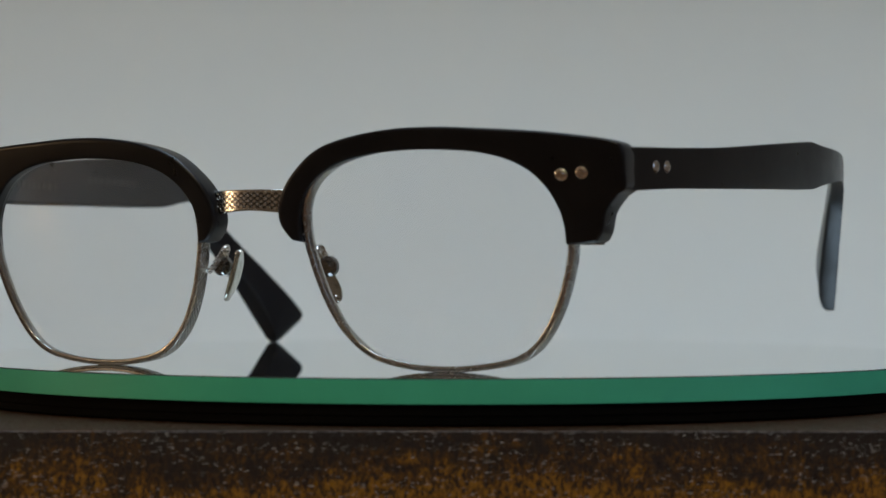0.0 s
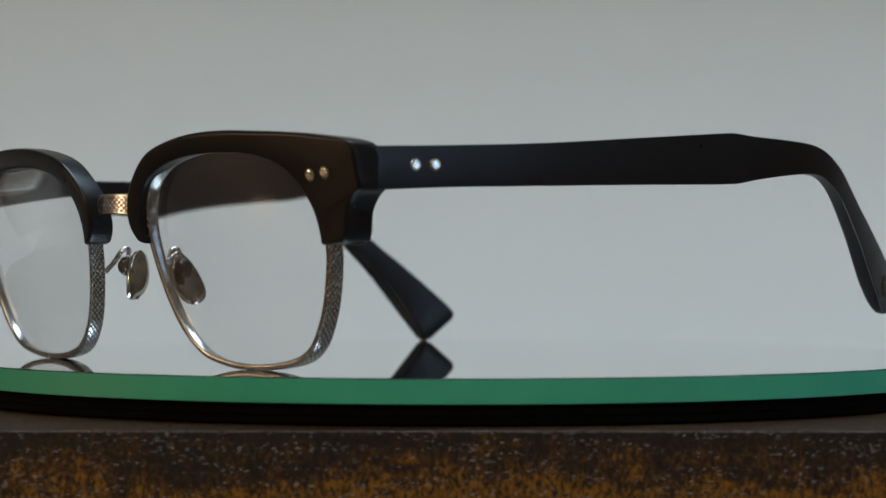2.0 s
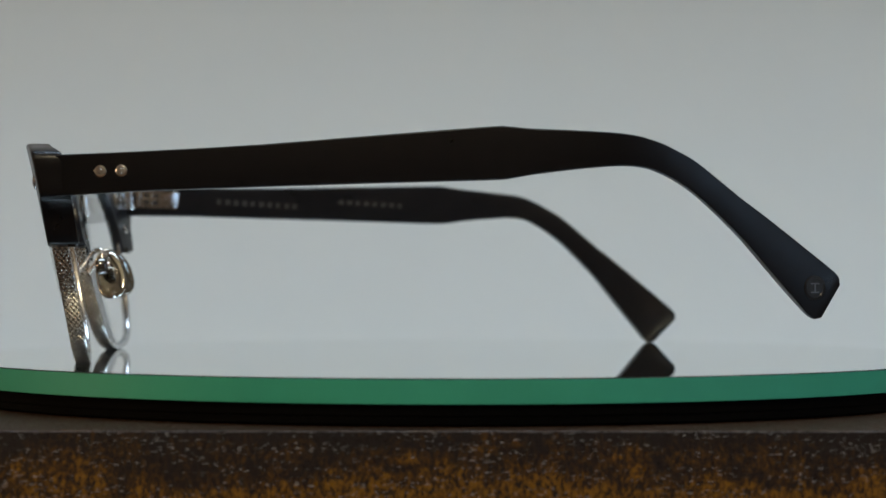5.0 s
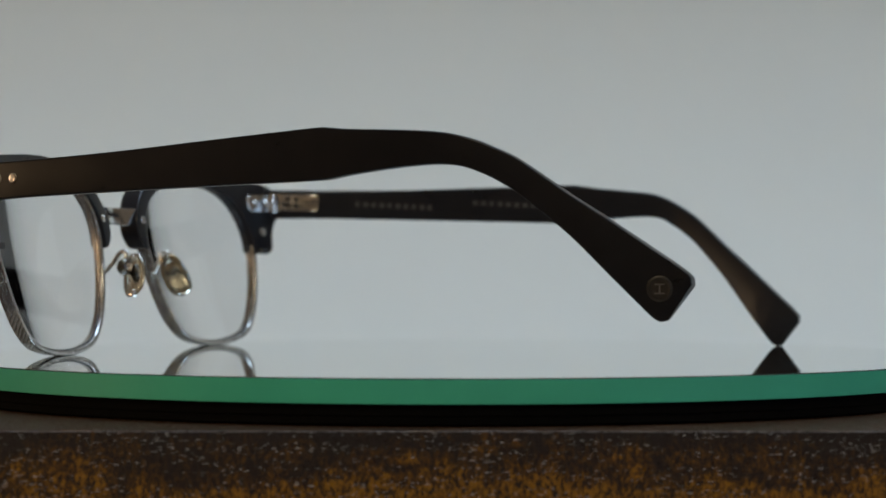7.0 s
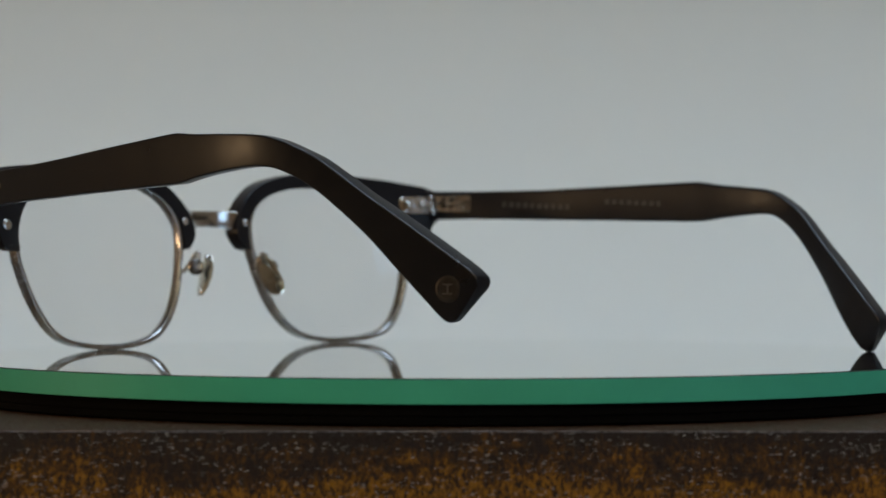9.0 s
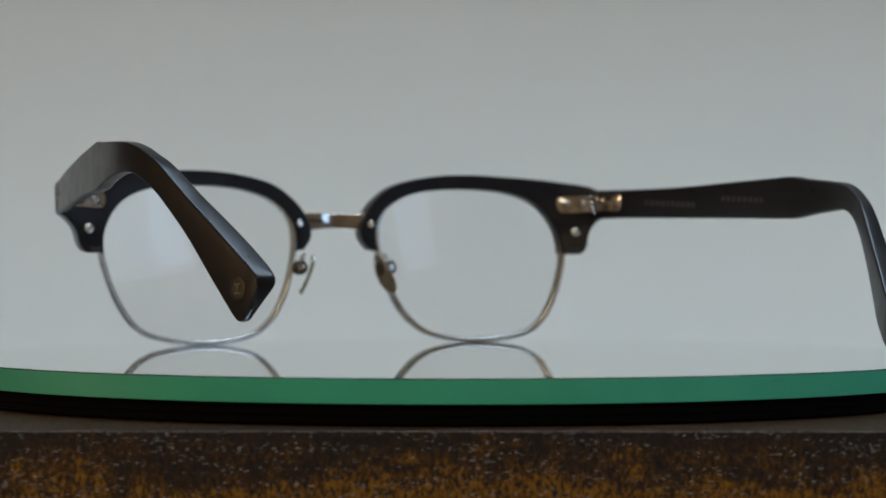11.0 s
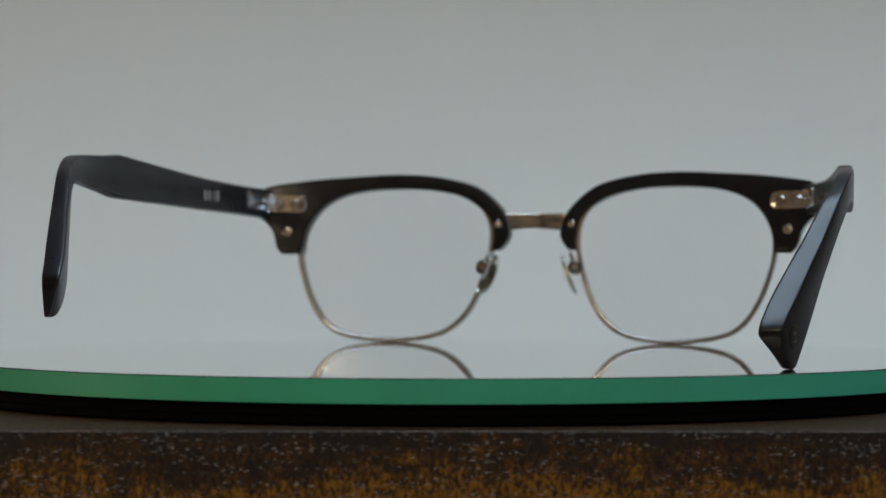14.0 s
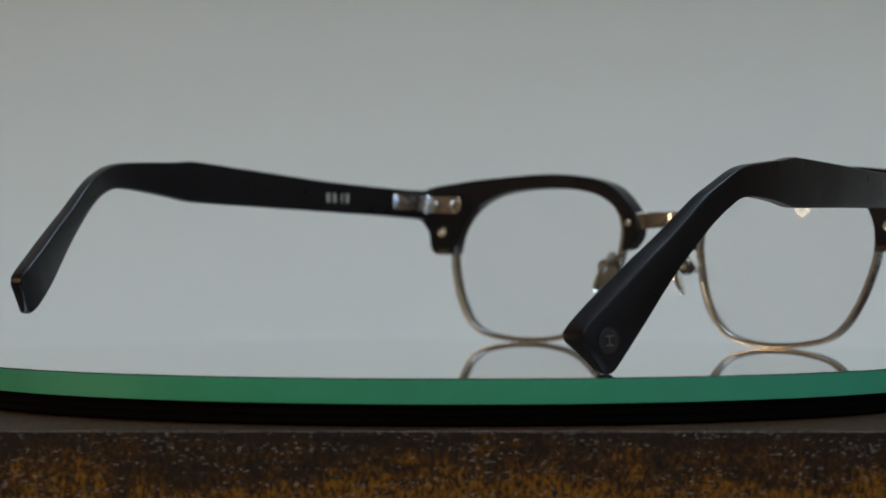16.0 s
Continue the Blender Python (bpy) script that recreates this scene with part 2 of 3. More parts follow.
def table():
    t = tagged(new("table"), "dark oak table carrying a wooden board and backdrop", "table")
    t.location = (0, 0.25, FLOOR)
    top = part("tabletop", slab(-0.75, 0.75, -0.45, 0.45, TABLE - FLOOR - 0.035, TABLE - FLOOR, 0.003), OAK, t)
    for x in (-0.68, 0.68):
        for y in (-0.38, 0.38):
            part("leg", slab(x - 0.03, x + 0.03, y - 0.03, y + 0.03, 0, TABLE - FLOOR - 0.035, 0.003), OAK, t)
    return top


def backdrop():
    """A sheet of pale grey paper that lies on the table and sweeps up."""
    R, y0, z0 = SWEEP
    path = [(0.175, z0), (y0, z0)]
    path += [(y0 + R * math.sin(a), z0 + R - R * math.cos(a)) for a in [math.pi / 2 * i / 40 for i in range(1, 41)]]
    path += [(y0 + R, 0.75)]
    rings = []
    for i, (y, z) in enumerate(path):
        a = Vector(path[max(i - 1, 0)])
        b = Vector(path[min(i + 1, len(path) - 1)])
        d = (b - a).normalized()
        ny, nz = -d.y * 0.0006, d.x * 0.0006
        rings.append([Vector((-0.62, y, z)), Vector((0.62, y, z)), Vector((0.62, y + ny, z + nz)), Vector((-0.62, y + ny, z + nz))])
    tagged(part("backdrop", loft(rings), PAPER, None), "pale grey paper backdrop swept up from the table", "backdrop", kind="structure")


SWEEP = (0.25, 0.30, TABLE + 0.0006)


def ceiling_panel():
    x, y = PANEL
    t = tagged(new("ceiling_light"), "flat white panel light fixed under the ceiling", "ceiling light")
    t.location = (x, y, CEILING)
    part("frame", slab(-0.62, 0.62, -0.32, 0.32, -0.03, 0, 0.003), CEIL, t)
    part("diffuser", slab(-0.59, 0.59, -0.29, 0.29, -0.036, -0.0305), DIFFUSER, t)


def lantern(at):
    t = tagged(new("pendant_lamp"), "bare glowing pendant bulb on a black cord", "pendant lamp", "pendant lamps")
    t.location = at
    part("cord", revolve([(0, 0.075), (0.003, 0.075), (0.003, CEILING - at[2]), (0, CEILING - at[2])], 10), RUBBER, t)
    part("socket", revolve([(0, 0.075), (0.012, 0.075), (0.018, 0.068), (0.018, 0.045), (0, 0.045)], 20), RUBBER, t, "black lamp socket")


# ---- turntable and board ----
def wooden_board():
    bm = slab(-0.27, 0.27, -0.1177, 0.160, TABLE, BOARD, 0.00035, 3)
    tagged(part("wooden_board", bm, WOOD, None), "dark stained wooden board, more amber lower down", "wooden board")


DISC = 0.1108


def turntable():
    t = tagged(new("turntable"), "round turntable with green-edged mirror disc on black platter", "turntable")
    R, n = DISC, 360
    bm = revolve([(0, 0), (R * 0.5, 0), (R - 0.00022, 0), (R, -0.00022), (R, -0.0045), (R - 0.0001, -0.0046), (0, -0.0046)], n)
    for f in bm.faces:
        c = f.calc_center_median()
        out = math.hypot(c.x, c.y) > R - 0.00018
        f.material_index = 0 if not out else 2 if c.z > -0.0002 else 1
    disc = part("glass_disc", bm, (GLASSTOP, GLASSEDGE, GLASSBEVEL), t, "mirror glass disc with a green edge", 20)
    r = R - 0.0010
    prof = [(0, -0.00465), (r - 0.0008, -0.00465), (r, -0.0050), (r, -0.0066), (r - 0.0004, -0.0067), (r - 0.0004, -0.0069),
            (r - 0.0001, -0.0070), (r - 0.0002, -0.0081), (r - 0.0009, BOARD + 0.00002), (0, BOARD + 0.00002)]
    part("platter", revolve(prof, n), RUBBER, t, "black platter rim with a fine groove", 25)


# ---- the eyeglasses; lengths in millimetres, x to the wearer's left, y to the back ----
def back_y(x, z):
    # the rear face swells towards the hinge
    return rear_y(x, z) + 1.5 * min(max((x - 60) / 12, 0), 1)


def rear_y(x, z):
    return -6.62 + 0.001034 * x * x - 0.2 * (z - 30)


def P(s, x, y, z):
    return Vector((s * x, y, z)) * MM


RIM = ((64.6, 24), (63.9, 19.7), (61.4, 12.4), (57.4, 5.8), (52.6, 2.2), (45.5, 0.55), (37.4, 0.0), (29.5, 0.6), (22.6, 2.6), (17.2, 7.3),
       (13.6, 14), (11.3, 21.8), (10.6, 27.5), (11.5, 32.8), (14.6, 37.0), (20.3, 40.2), (28, 42.1), (38, 42.6), (48, 41.9), (55.3, 39.9),
       (60.3, 36.6), (63.2, 32), (64.6, 28))
# stations of the brow bar: outer edge, inner edge
BROW = (((8.9, 25.0), (10.9, 24.6)), ((7.3, 27.2), (10.7, 27.0)), ((6.9, 29.8), (11.2, 30.6)), ((8.1, 33.6), (12.7, 33.6)),
        ((11.2, 37.6), (15.6, 36.6)), ((16.0, 41.3), (20.2, 39.0)), ((22.5, 43.4), (26.2, 40.5)), ((31, 44.7), (33, 41.2)),
        ((40, 44.95), (40.5, 41.2)), ((49, 44.5), (47.6, 40.6)), ((58, 43.9), (53.2, 39.2)), ((66, 43.0), (57.4, 37.0)),
        ((72.2, 42.0), (60.0, 34.4)), ((74.3, 40.6), (61.4, 32.3)), ((74.5, 36.5), (62.2, 30.6)), ((74.4, 33.4), (62.8, 29.0)),
        ((72.9, 32.2), (63.1, 27.4)), ((70.7, 29.4), (63.3, 26.0)), ((69.7, 25.9), (63.3, 24.6)), ((68.8, 24.3), (63.3, 23.8)))
# stations of a temple, in side view: upper edge, lower edge
TEMPLE = (((-3.4, 40.9), (-3.4, 33.0)), ((13, 41.5), (13, 33.9)), ((34, 42.6), (34, 34.6)), ((56, 44.3), (56, 35.3)), ((74, 45.7), (74, 35.8)),
          ((80.2, 46.15), (79.8, 36.0)), ((82.4, 46.1), (82.6, 36.2)), ((87, 45.7), (88, 37.1)), ((96, 45.35), (97, 38.2)), ((105, 44.8), (104, 38.7)),
          ((110.5, 43.6), (108.5, 38.4)), ((114.5, 42.0), (112, 37.3)), ((118.5, 40.0), (115.5, 35.6)), ((123, 36.8), (119.3, 33.1)),
          ((128, 33.1), (124, 29.2)), ((133, 29.7), (129, 24.6)), ((138.5, 25.8), (135, 18.2)), ((143.5, 22.2), (140.2, 12.7)), ((147.4, 19.4), (142.6, 10.2)),
          ((149.2, 17.8), (143.9, 9.4)), ((149.5, 16.7), (144.9, 9.5)))
BOW = ((-8, 73.4), (-2, 74.5), (5.5, 75.9), (9.5, 76.7), (32, 79.8), (58, 82.2), (81.5, 83.7), (93, 84.3), (101, 84.1), (108, 83.2), (114, 81.6), (120, 79.6), (132, 75.4), (144.4, 71.0), (153, 68.0))


def bow_x(y):
    for (a, u), (b, v) in zip(BOW, BOW[1:]):
        if y <= b:
            return u + (v - u) * (y - a) / (b - a)
    return BOW[-1][1]


def bow_smooth(y):
    return sum(bow_x(y + d) for d in (-6, -3, 0, 3, 6)) / 5


def bent(v, degrees):
    """A point of the side view with the temple's tail bent down further."""
    a = -radians(degrees) * min(max((v.x - 100) / 16, 0), 1)
    cut = min(max((v.x - 85) / 27, 0), 1) * (4.6 if degrees else 0)
    y, z = v.x - cut - 106, v.y - 41
    return Vector((106 + y * math.cos(a) - z * math.sin(a), 41 + y * math.sin(a) + z * math.cos(a)))


def dome(at, normal, r, h=0.35):
    r, h = r * MM, h * MM
    return revolve([(0, h), (r * 0.35, h), (r * 0.42, h * 0.72), (r * 0.55, h * 0.75), (r * 0.8, h * 0.72), (r, h * 0.2), (r, -0.4 * MM), (0, -0.4 * MM)], 28, facing(at, normal))


def plate(outline, d):
    """A thin plate: outline of points in space, its thickness along d."""
    return loft([shrink(outline, 0.97), outline, [v + d * 0.7 for v in outline], [v + d for v in shrink(outline, 0.96)]])


def tablet(a, b, across, half, r, n=6):
    """Outline of a flat bar with rounded corners from end a to end b."""
    along = (b - a).normalized()
    pts = []
    for end, u, v in ((b, 1, -1), (b, 1, 1), (a, -1, 1), (a, -1, -1)):
        c = end - along * (u * r) + across * (v * (half - r))
        for i in range(n + 1):
            t = math.pi / 2 * (i / n if u * v > 0 else 1 - i / n)
            pts.append(c + r * (along * (u * math.cos(t)) + across * (v * math.sin(t))))
    return pts


def rim(s, parent):
    n = 150
    loop = curve_through([(x, 0, z) for x, z in RIM], n, True)
    low = min(v.z for v in loop)
    loop = [Vector((37.5 + (v.x - 37.5) * 0.984, 0, v.z - low)) for v in loop]
    rings, run, total = [], [0.0], 0.0
    for i, v in enumerate(loop):
        d = (loop[(i + 1) % n] - loop[i - 1]).normalized()
        out = Vector((-d.z, 0, d.x))
        if out.dot(v - Vector((37.5, 0, 22))) < 0:
            out = -out
        y = rear_y(v.x, v.z)
        w = v - out * 1.15
        yw = rear_y(w.x, w.z)
        c = [Vector((v.x, y - 3.9, v.z)), Vector((v.x, y - 0.5, v.z)), Vector((w.x, yw - 0.6, w.z)), Vector((w.x, yw - 3.75, w.z))]
        rings.append([P(s, *q) for q in rounded(c, (0.35, 0.35, 0.3, 0.3), 3)])
        total += (loop[(i + 1) % n] - v).length
        run.append(total)
    across = [0, 0, 0.1, 0.35, 3.3, 3.6, 3.65, 3.7] + [6] * 8
    ob = part("rim", loft(rings, True, uv=lambda i, j: (run[i], across[j])), KNURLED, parent, "engraved antique silver rim", 50)
    # lens
    edge = []
    for i, v in enumerate(loop):
        d = (loop[(i + 1) % n] - loop[i - 1]).normalized()
        out = Vector((-d.z, 0, d.x))
        if out.dot(v - Vector((37.5, 0, 22))) < 0:
            out = -out
        edge.append(v - out * 0.75)
    bm = bmesh.new()
    sheets = []
    for off, dish in ((-2.98, 0.00445), (-0.52, 0.00222)):
        rows = []
        for k in range(1, 15):
            f = k / 14
            row = []
            for e in edge:
                x, z = 37.5 + (e.x - 37.5) * f, 21.5 + (e.z - 21.5) * f
                # the edge lies in the rim's groove, the middle domes to the front
                row.append(bm.verts.new(P(s, x, lens_y(x, z, dish) + off, z)))
            rows.append(row)
        mid = bm.verts.new(P(s, 37.5, lens_y(37.5, 21.5, dish) + off, 21.5))
        for i in range(n):
            q = (i + 1) % n
            bm.faces.new((mid, rows[0][i], rows[0][q]))
            for a, b in zip(rows, rows[1:]):
                bm.faces.new((a[i], b[i], b[q], a[q]))
        sheets.append(rows[-1])
    for i in range(n):
        q = (i + 1) % n
        bm.faces.new((sheets[0][i], sheets[0][q], sheets[1][q], sheets[1][i]))
    lens = part("lens", bm, LENS, ob, "clear coated magnifying lens", 60)
    lens.visible_shadow = False
    return ob


def lens_y(x, z, dish):
    """Each face is a shallow dome about the middle of the rim; the front is the rounder, so the lens magnifies."""
    tilt = rear_y(37.5, 21.5) + (x - 37.5) * 0.0776 - 0.2 * (z - 21.5)
    return tilt - 1.5 + ((x - 37.5) ** 2 + (z - 21.5) ** 2) * dish


def brow(s, parent):
    rings = []
    st = pairs_through(BROW, 5)
    for k, (o, i) in enumerate(st):
        thick = lambda x: 5.5 - 0.9 * x / 75
        i = i + (Vector((37.5, 22)) - i).normalized() * 0.05
        j = i + (Vector((37.5, 22)) - i).normalized() * 0.45
        yo, yi = rear_y(o.x, o.y), rear_y(i.x, i.y)
        # the end piece is deeper and squarer than the arch
        block = min(max((k / 5 - 11) / 2, 0), 1)
        c = [Vector((o.x, yo - thick(o.x), o.y)), Vector((o.x, yo + 1.5 * block, o.y)), Vector((i.x, yi, i.y)), Vector((j.x, rear_y(j.x, j.y) - thick(j.x) + 0.2, j.y))]
        rings.append([P(s, *q) for q in rounded(c, (1.1 - 0.4 * block, 0.45 - 0.1 * block, 0.35, 0.5), 5)])
    first, last = rings[0], rings[-1]
    rings = [shrink(first, 0.86)] + rings + [shrink(last, 0.9)]
    step = (sum(rings[1], Vector()) - sum(rings[3], Vector())) / len(first)
    rings[0] = [v + step.normalized() * 0.4 * MM for v in rings[0]]
    step = (sum(rings[-2], Vector()) - sum(rings[-4], Vector())) / len(first)
    rings[-1] = [v + step.normalized() * 0.35 * MM for v in rings[-1]]
    ob = part("brow_bar", loft(rings), ACETATE, parent, "satin black acetate brow bar", 55)
    for x, z in ((63.1, 35.9), (66.8, 36.2)):
        part("rivet", dome(P(s, x, rear_y(x, z) - 4.75, z), (s * 0.134, -1, -0.2), 1.15), BRIGHT, ob, "round steel rivet")
    for x, z, r in ((9.9, 31.4, 0.95), (67.0, 29.6, 1.25)):
        part("screw", dome(P(s, x, back_y(x, z), z), (-s * 0.1, 1, 0.2), r, 0.3), BRIGHT, ob, "small steel screw")
    # hinge leaf on the back of the bar, with its two screws
    a, b = Vector((64.6, 0, 36.9)), Vector((71.0, 0, 37.2))
    out = tablet(a - Vector((2.2, 0, 0)), b + Vector((1.6, 0, 0)), Vector((0, 0, 1)), 2.3, 1.75)
    shape = [P(s, v.x, back_y(v.x, v.z) - 0.05, v.z) for v in out]
    part("hinge_leaf", plate(shape, Vector((-s * 0.1, 1, 0.2)).normalized() * 0.55 * MM), BRUSHED, ob, "brushed steel hinge leaf")
    for x in (65.3, 69.6):
        # a dark disc laid on the leaf imitates the shade of a sunk seat
        part("screw_seat_shade", revolve([(0, 0), (1.42 * MM, 0), (1.42 * MM, 0.10 * MM), (1.15 * MM, 0.04 * MM), (0, 0.04 * MM)], 28, facing(P(s, x, back_y(x, 36.9) + 0.5, 36.9), (-s * 0.1, 1, 0.2))), GUNMETAL, ob, "dark disc for the shade round a screw")
        part("screw", dome(P(s, x, back_y(x, 36.9) + 0.55, 36.9), (-s * 0.1, 1, 0.2), 1.2, 0.5), BRIGHT, ob, "small steel screw")
    for z in (35.6, 37.2, 38.8):
        part("knuckle", revolve([(0, -0.7 * MM), (1.0 * MM, -0.7 * MM), (1.15 * MM, -0.55 * MM), (1.15 * MM, 0.55 * MM), (1.0 * MM, 0.7 * MM), (0, 0.7 * MM)], 20, Matrix.Translation(P(s, 71.9, back_y(71.9, z) + 1.0, z))), BRIGHT, ob, "steel hinge knuckle")
    # dark clip under the wing
    x, z = 66.2, 24.0
    part("end_clip", slab(*sorted((s * 64.2 * MM, s * 68.2 * MM)), (rear_y(x, z) - 0.6) * MM, (back_y(x, z) + 0.25) * MM, 23.5 * MM, 24.9 * MM, 0.0002), GUNMETAL, ob, "dark metal end clip")
    return ob


def bridge(parent):
    stations = []
    for i in range(33):
        x = -9.3 + 18.6 * i / 32
        u = abs(x) / 9.3
        y = -10.7 + 2.6 * u ** 1.9
        stations.append((x, y, 34.25 - 0.15 * u * u, 30.25 - 0.85 * u ** 1.5))
    rings = []
    for x, y, top, bot in stations:
        c = [Vector((x, y - 0.6, top)), Vector((x, y + 0.6, top)), Vector((x, y + 0.6, bot)), Vector((x, y - 0.6, bot))]
        rings.append([P(1, *q) for q in rounded(c, 0.3, 3)])
    back = part("bridge", loft(rings), BRUSHED, parent, "brushed steel bridge", 50)
    face = []
    for x, y, top, bot in stations[2:-2]:
        c = [Vector((x, y - 0.78, top - 0.25)), Vector((x, y - 0.55, top - 0.2)), Vector((x, y - 0.55, bot + 0.2)), Vector((x, y - 0.78, bot + 0.25))]
        face.append([P(1, *q) for q in c])
    part("bridge_face", loft(face, uv=lambda i, j: (0.56 * i, (3.7, 3.7, 0.0, 0.0)[j])), KNURLED, back, "engraved silver bridge face", 50)


def nose_pad(s, parent):
    c = Vector((10.4, 1.8, 17.9))
    lon = Vector((-0.40, -0.24, 0.885)).normalized()
    wid = Vector((0.22, 0.95, 0.2))
    wid = (wid - lon * wid.dot(lon)).normalized()
    nor = lon.cross(wid).normalized()
    if nor.x > 0:
        nor = -nor
    rings = []
    for k, (f, h) in enumerate(((0.0, 0.55), (0.55, 0.62), (0.85, 0.5), (0.97, 0.2), (1.0, 0.0), (0.97, -0.2), (0.85, -0.36), (0.5, -0.42), (0.0, -0.42))):
        ring = []
        for i in range(36):
            a = 2 * math.pi * i / 36
            u = 5.6 * math.copysign(abs(math.cos(a)) ** 0.8, math.cos(a))
            v = 3.3 * math.copysign(abs(math.sin(a)) ** 0.85, math.sin(a)) * (1 - 0.12 * math.cos(a))
            q = c + lon * u * max(f, 0.02) + wid * v * max(f, 0.02) + nor * (h - 0.012 * u * u * f)
            ring.append(P(s, *q))
        rings.append(ring)
    pad = part("nose_pad", loft(rings), PADMETAL, parent, "oval titanium nose pad on a wire arm", 60)
    box = c + Vector((1.9, -1.4, 2.0))
    m = facing(P(s, *box), (s * wid.x * 0.3, 1, 0.1))
    r = 1.95 * MM
    part("pad_box", revolve([(0, 1.1 * MM), (r * 0.62, 1.1 * MM), (r * 0.8, 1.0 * MM), (r, 0.5 * MM), (r, -0.8 * MM), (r * 0.7, -1.5 * MM), (0, -1.5 * MM)], 28, m), STEEL, pad, "round dark steel pad box")
    part("screw", revolve([(0, 1.25 * MM), (r * 0.18, 1.25 * MM), (r * 0.24, 1.5 * MM), (r * 0.45, 1.45 * MM), (r * 0.52, 1.05 * MM), (0, 1.05 * MM)], 24, m), BRIGHT, pad, "slotted bright pad screw")
    # the folded ends of the pad's carrier
    for f in (-0.93, 0.93):
        at = c + lon * (5.1 * f) + nor * -0.35
        part("pad_tip", revolve([(0, 0.75 * MM), (0.55 * MM, 0.6 * MM), (0.85 * MM, 0.1 * MM), (0.85 * MM, -0.4 * MM), (0, -0.6 * MM)], 18, facing(P(s, *at), (-s * nor.x, -nor.y, -nor.z))), BRIGHT, pad)
    path = curve_through([(12.3, rear_y(12.3, 18.6) - 0.8, 18.6), (11.4, -3.4, 20.6), (10.7, -1.9, 23.0), (10.9, -0.2, 23.4), (11.6, 0.2, 21.8), (box.x, box.y, box.z)], 26)
    rings = []
    for i, v in enumerate(path):
        d = (path[min(i + 1, 25)] - path[max(i - 1, 0)]).normalized()
        a = (Vector((0, 0.3, 1)) - d * d.dot(Vector((0, 0.3, 1)))).normalized()
        b = d.cross(a)
        rings.append([P(s, *(v + 0.55 * (a * math.cos(t) + b * math.sin(t)))) for t in [2 * math.pi * j / 12 for j in range(12)]])
    part("pad_arm", loft(rings), SILVER, pad, "bent silver wire pad arm", 60)


HINGE = (73.4, -1.0, 36.5)


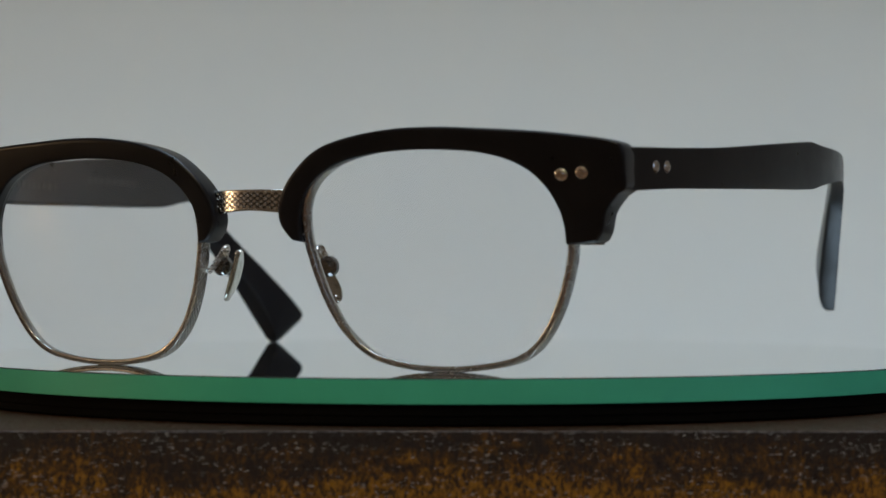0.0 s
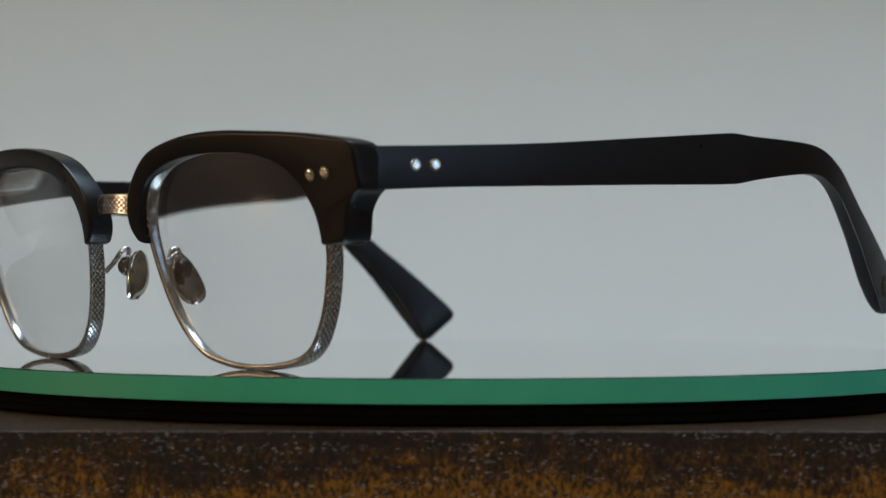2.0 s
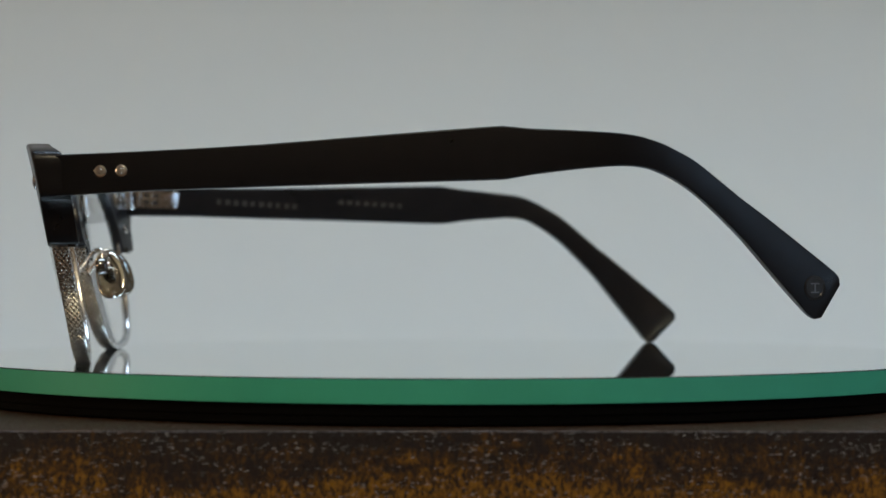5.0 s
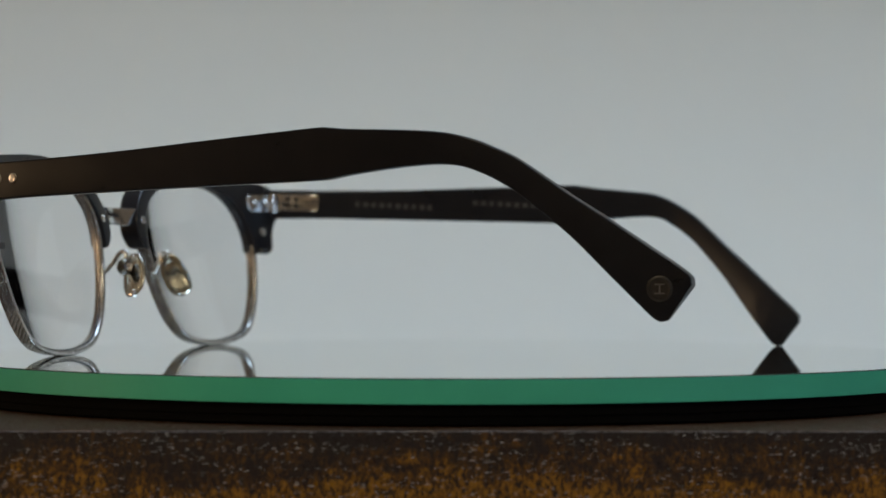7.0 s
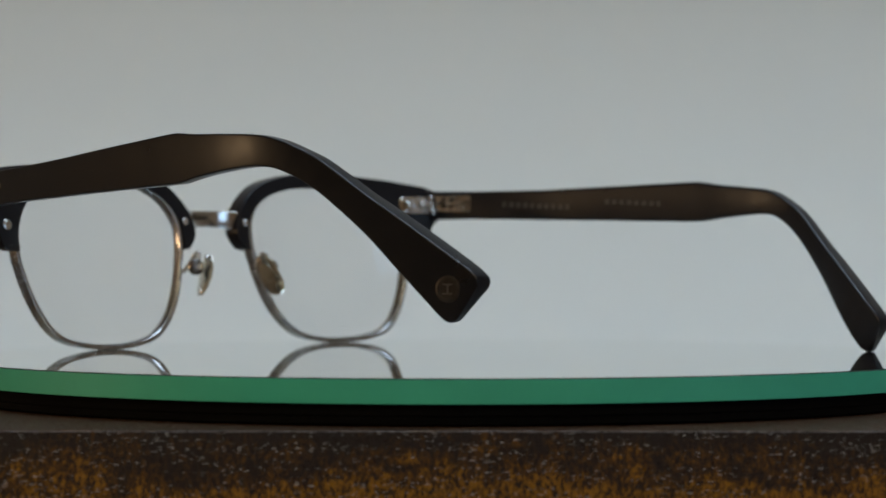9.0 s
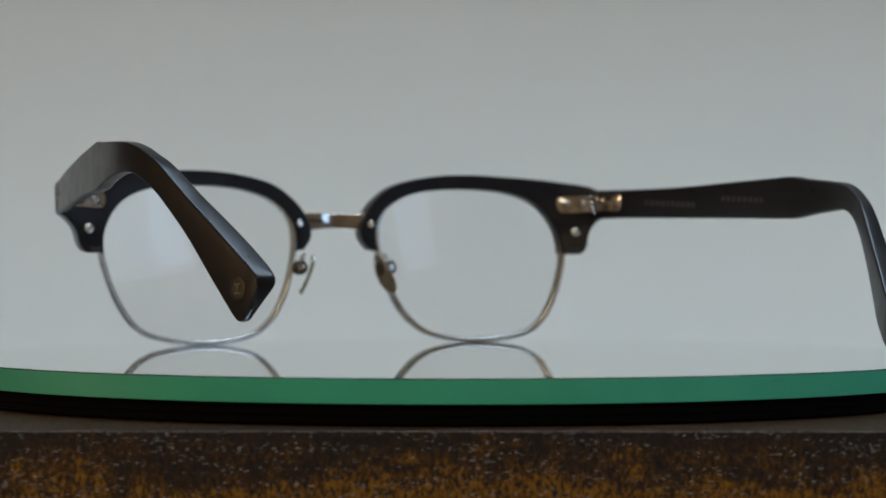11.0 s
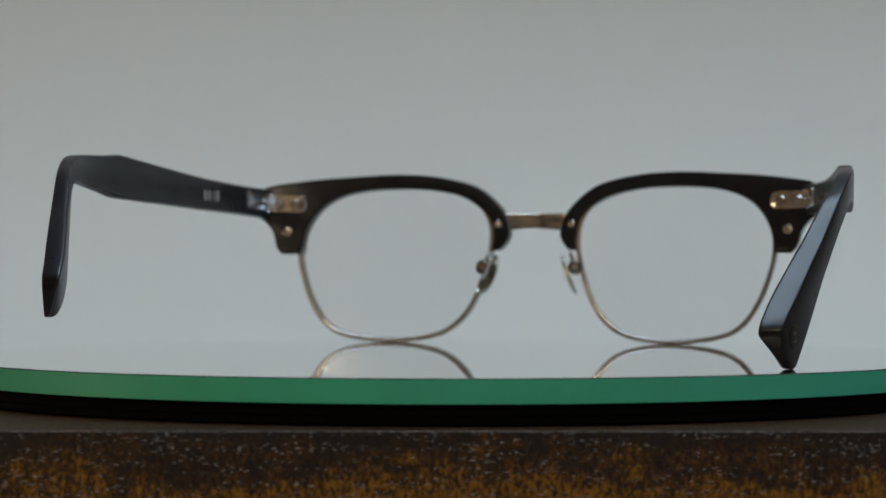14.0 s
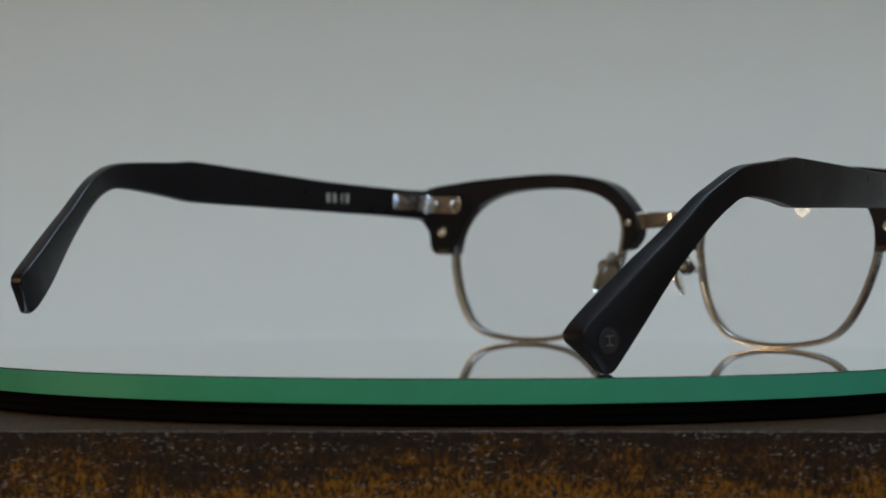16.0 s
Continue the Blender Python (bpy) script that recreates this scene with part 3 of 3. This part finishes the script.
def temple(s, parent, drop, splay, bend, swelling):
    st = [[bent(v, bend) for v in p] for p in pairs_through(TEMPLE, 6)]
    rings = []
    for k, (a, b) in enumerate(st):
        xa, xb = bow_smooth(a.x), bow_smooth(b.x)
        # the tail swells on its inner side, then thins to a point at its lower corner
        swell, end = min(max((k / 6 - 11) / 6, 0), 1), min(max((k / 6 - 16.3) / 3.7, 0), 1)
        ta = 3.1 + swelling * swell - 0.6 * end
        tb = 3.1 + swelling * swell - (1.6 + swelling) * end
        c = [Vector((xa - 0.3 * end, a.x, a.y)), Vector((xa - ta, a.x, a.y)), Vector((xb - tb, b.x, b.y)), Vector((xb - 0.2 * end, b.x, b.y))]
        rings.append([P(s, *q) for q in rounded(c, (0.4, 0.8, 0.8, 0.4), 4)])
    tail = shrink(rings[-1], 0.90)
    tail = [v + Vector((0, 0.30, -0.20)) * MM for v in tail]
    rings = rings + [tail]
    hinge = P(s, *HINGE)
    turn = Matrix.Translation(hinge) @ Matrix.Rotation(radians(s * -splay), 4, "Z") @ Matrix.Rotation(radians(-drop), 4, "X") @ Matrix.Translation(-hinge)
    ob = part("temple", loft(rings), ACETATE, parent, "satin black acetate temple", 42)
    ob.matrix_basis = turn
    for y, z in ((5.5, 37.7), (9.5, 37.8)):
        part("rivet", dome(P(s, bow_smooth(y), y, z), (s, -0.19, 0), 1.15), BRIGHT, ob, "round steel rivet")
    # emblem on the outside of the tip
    y, z = bent(Vector((144.0, 15.5)), bend)
    slope = (bow_smooth(y + 2) - bow_smooth(y - 2)) / 4
    nor = Vector((1, -slope, 0)).normalized()
    at = Vector((bow_smooth(y), y, z))
    m = facing(P(s, *(at - nor * 0.12)), (s * nor.x, nor.y, 0))
    r = 2.45 * MM
    em = part("emblem", revolve([(0, 0.16 * MM), (r * 0.72, 0.16 * MM), (r * 0.76, 0.24 * MM), (r * 0.9, 0.24 * MM), (r, 0.14 * MM), (r, -0.3 * MM), (0, -0.3 * MM)], 40, m), GUNMETAL, ob, "dark round metal emblem")
    side = Vector((-nor.y, nor.x, 0))
    for dz, w, h in ((0.85, 0.95, 0.14), (-0.85, 0.95, 0.14), (0.0, 0.16, 0.75)):
        q = [at + side * (i * w) + Vector((0, 0, dz + j * h)) + nor * 0.02 for i, j in ((-1, -1), (1, -1), (1, 1), (-1, 1))]
        part("emblem_bar", loft([[P(s, *v) for v in q], [P(s, *(v + nor * 0.1)) for v in q]]), EMBLEM, em)
    # hinge leaf let into the inner side
    def inner(y, z, lift=0.0):
        return Vector((bow_smooth(y) - 3.1 - lift, y, z))
    out = tablet(Vector((0, -1.6, 37.65)), Vector((0, 12.0, 38.0)), Vector((0, 0, 1)), 2.3, 1.1)
    shape = [P(s, *inner(v.y, v.z, -0.05)) for v in out]
    part("hinge_leaf", plate(shape, Vector((-s, 0.18, 0)).normalized() * 0.45 * MM), BRUSHED, ob, "brushed steel hinge leaf")

    def block(name, y0, y1, z0, z1, low, high, mat, label=""):
        bm = slab(low * MM, high * MM, (y0 - y1) / 2 * MM, (y1 - y0) / 2 * MM, (z0 - z1) / 2 * MM, (z1 - z0) / 2 * MM, 0.00012)
        y, z = (y0 + y1) / 2, (z0 + z1) / 2
        slope = math.atan2(bow_smooth(y + 2) - bow_smooth(y - 2), 4)
        m = Matrix.Translation(P(s, *inner(y, z, 0.0))) @ Matrix.Rotation(-s * slope, 4, "Z") @ Matrix.Diagonal((-s, 1, 1, 1))
        bmesh.ops.transform(bm, verts=bm.verts, matrix=m)
        part(name, bm, mat, ob, label)
    # no slots are cut: dark raised blocks stand in for their shade
    block("hinge_slot_shade", 3.0, 6.6, 36.55, 37.45, 0.30, 0.58, GUNMETAL, "dark block for the shade in a hinge slot")
    block("hinge_slot_shade", 3.0, 6.6, 38.25, 39.1, 0.30, 0.58, GUNMETAL, "dark block for the shade in a hinge slot")
    block("hinge_slot_shade", -0.2, 1.0, 36.0, 39.4, 0.30, 0.56, GUNMETAL, "dark block for the shade in a hinge slot")
    block("hinge_rib", 2.2, 8.8, 37.5, 38.2, 0.2, 1.15, BRIGHT, "bright steel hinge pin")
    block("hinge_rib", 4.4, 5.4, 36.4, 39.3, 0.2, 0.85, BRIGHT, "bright steel hinge pin")
    block("hinge_rib", 1.1, 2.1, 35.8, 39.7, 0.2, 1.0, BRIGHT, "bright steel hinge pin")
    block("hinge_rib", -1.5, -0.3, 35.7, 39.7, 0.2, 1.1, BRIGHT, "bright steel hinge pin")
    # printing on the inner side as plain bars
    def bars(y0, y1, z, h, mat, widths):
        gap = (y1 - y0) / len(widths)
        for i, w in enumerate(widths):
            a = y0 + gap * i
            q = [inner(a, z - h, -0.02), inner(a + gap * w, z - h, -0.02), inner(a + gap * w, z + h, -0.02), inner(a, z + h, -0.02)]
            part("print_bar", loft([[P(s, *v) for v in q], [P(s, *(v + Vector((-0.08, 0, 0)))) for v in q]]), mat, ob)
    if s > 0:
        bars(27.5, 36.5, 38.3, 1.25, INK, (0.55, 0.28, 0.55, 0.6))
    else:
        bars(22, 44, 38.3, 0.7, FAINT, (0.5, 0.6, 0.55, 0.6, 0.5, 0.6, 0.55, 0.5, 0.6, 0.5))
        bars(54, 72, 40.2, 0.6, FAINT, (0.6, 0.6, 0.5, 0.6, 0.55, 0.6, 0.6, 0.5))
    return ob


def eyeglasses():
    t = tagged(new("eyeglasses"), "open black acetate browline eyeglasses with silver rims on glass disc", "eyeglasses")
    for s in (1, -1):
        rim(s, t)
        brow(s, t)
        nose_pad(s, t)
    bridge(t)
    temple(1, t, 0.0, 0.0, 0.0, 1.6)
    temple(-1, t, DROP, SPLAY, 3.0, 2.3)


DROP, SPLAY = 3.17, 3.0

room()
table()
backdrop()
ceiling_panel()
for spot in LANTERNS:
    lantern(spot[:3])
wooden_board()
turntable()
eyeglasses()
motions()
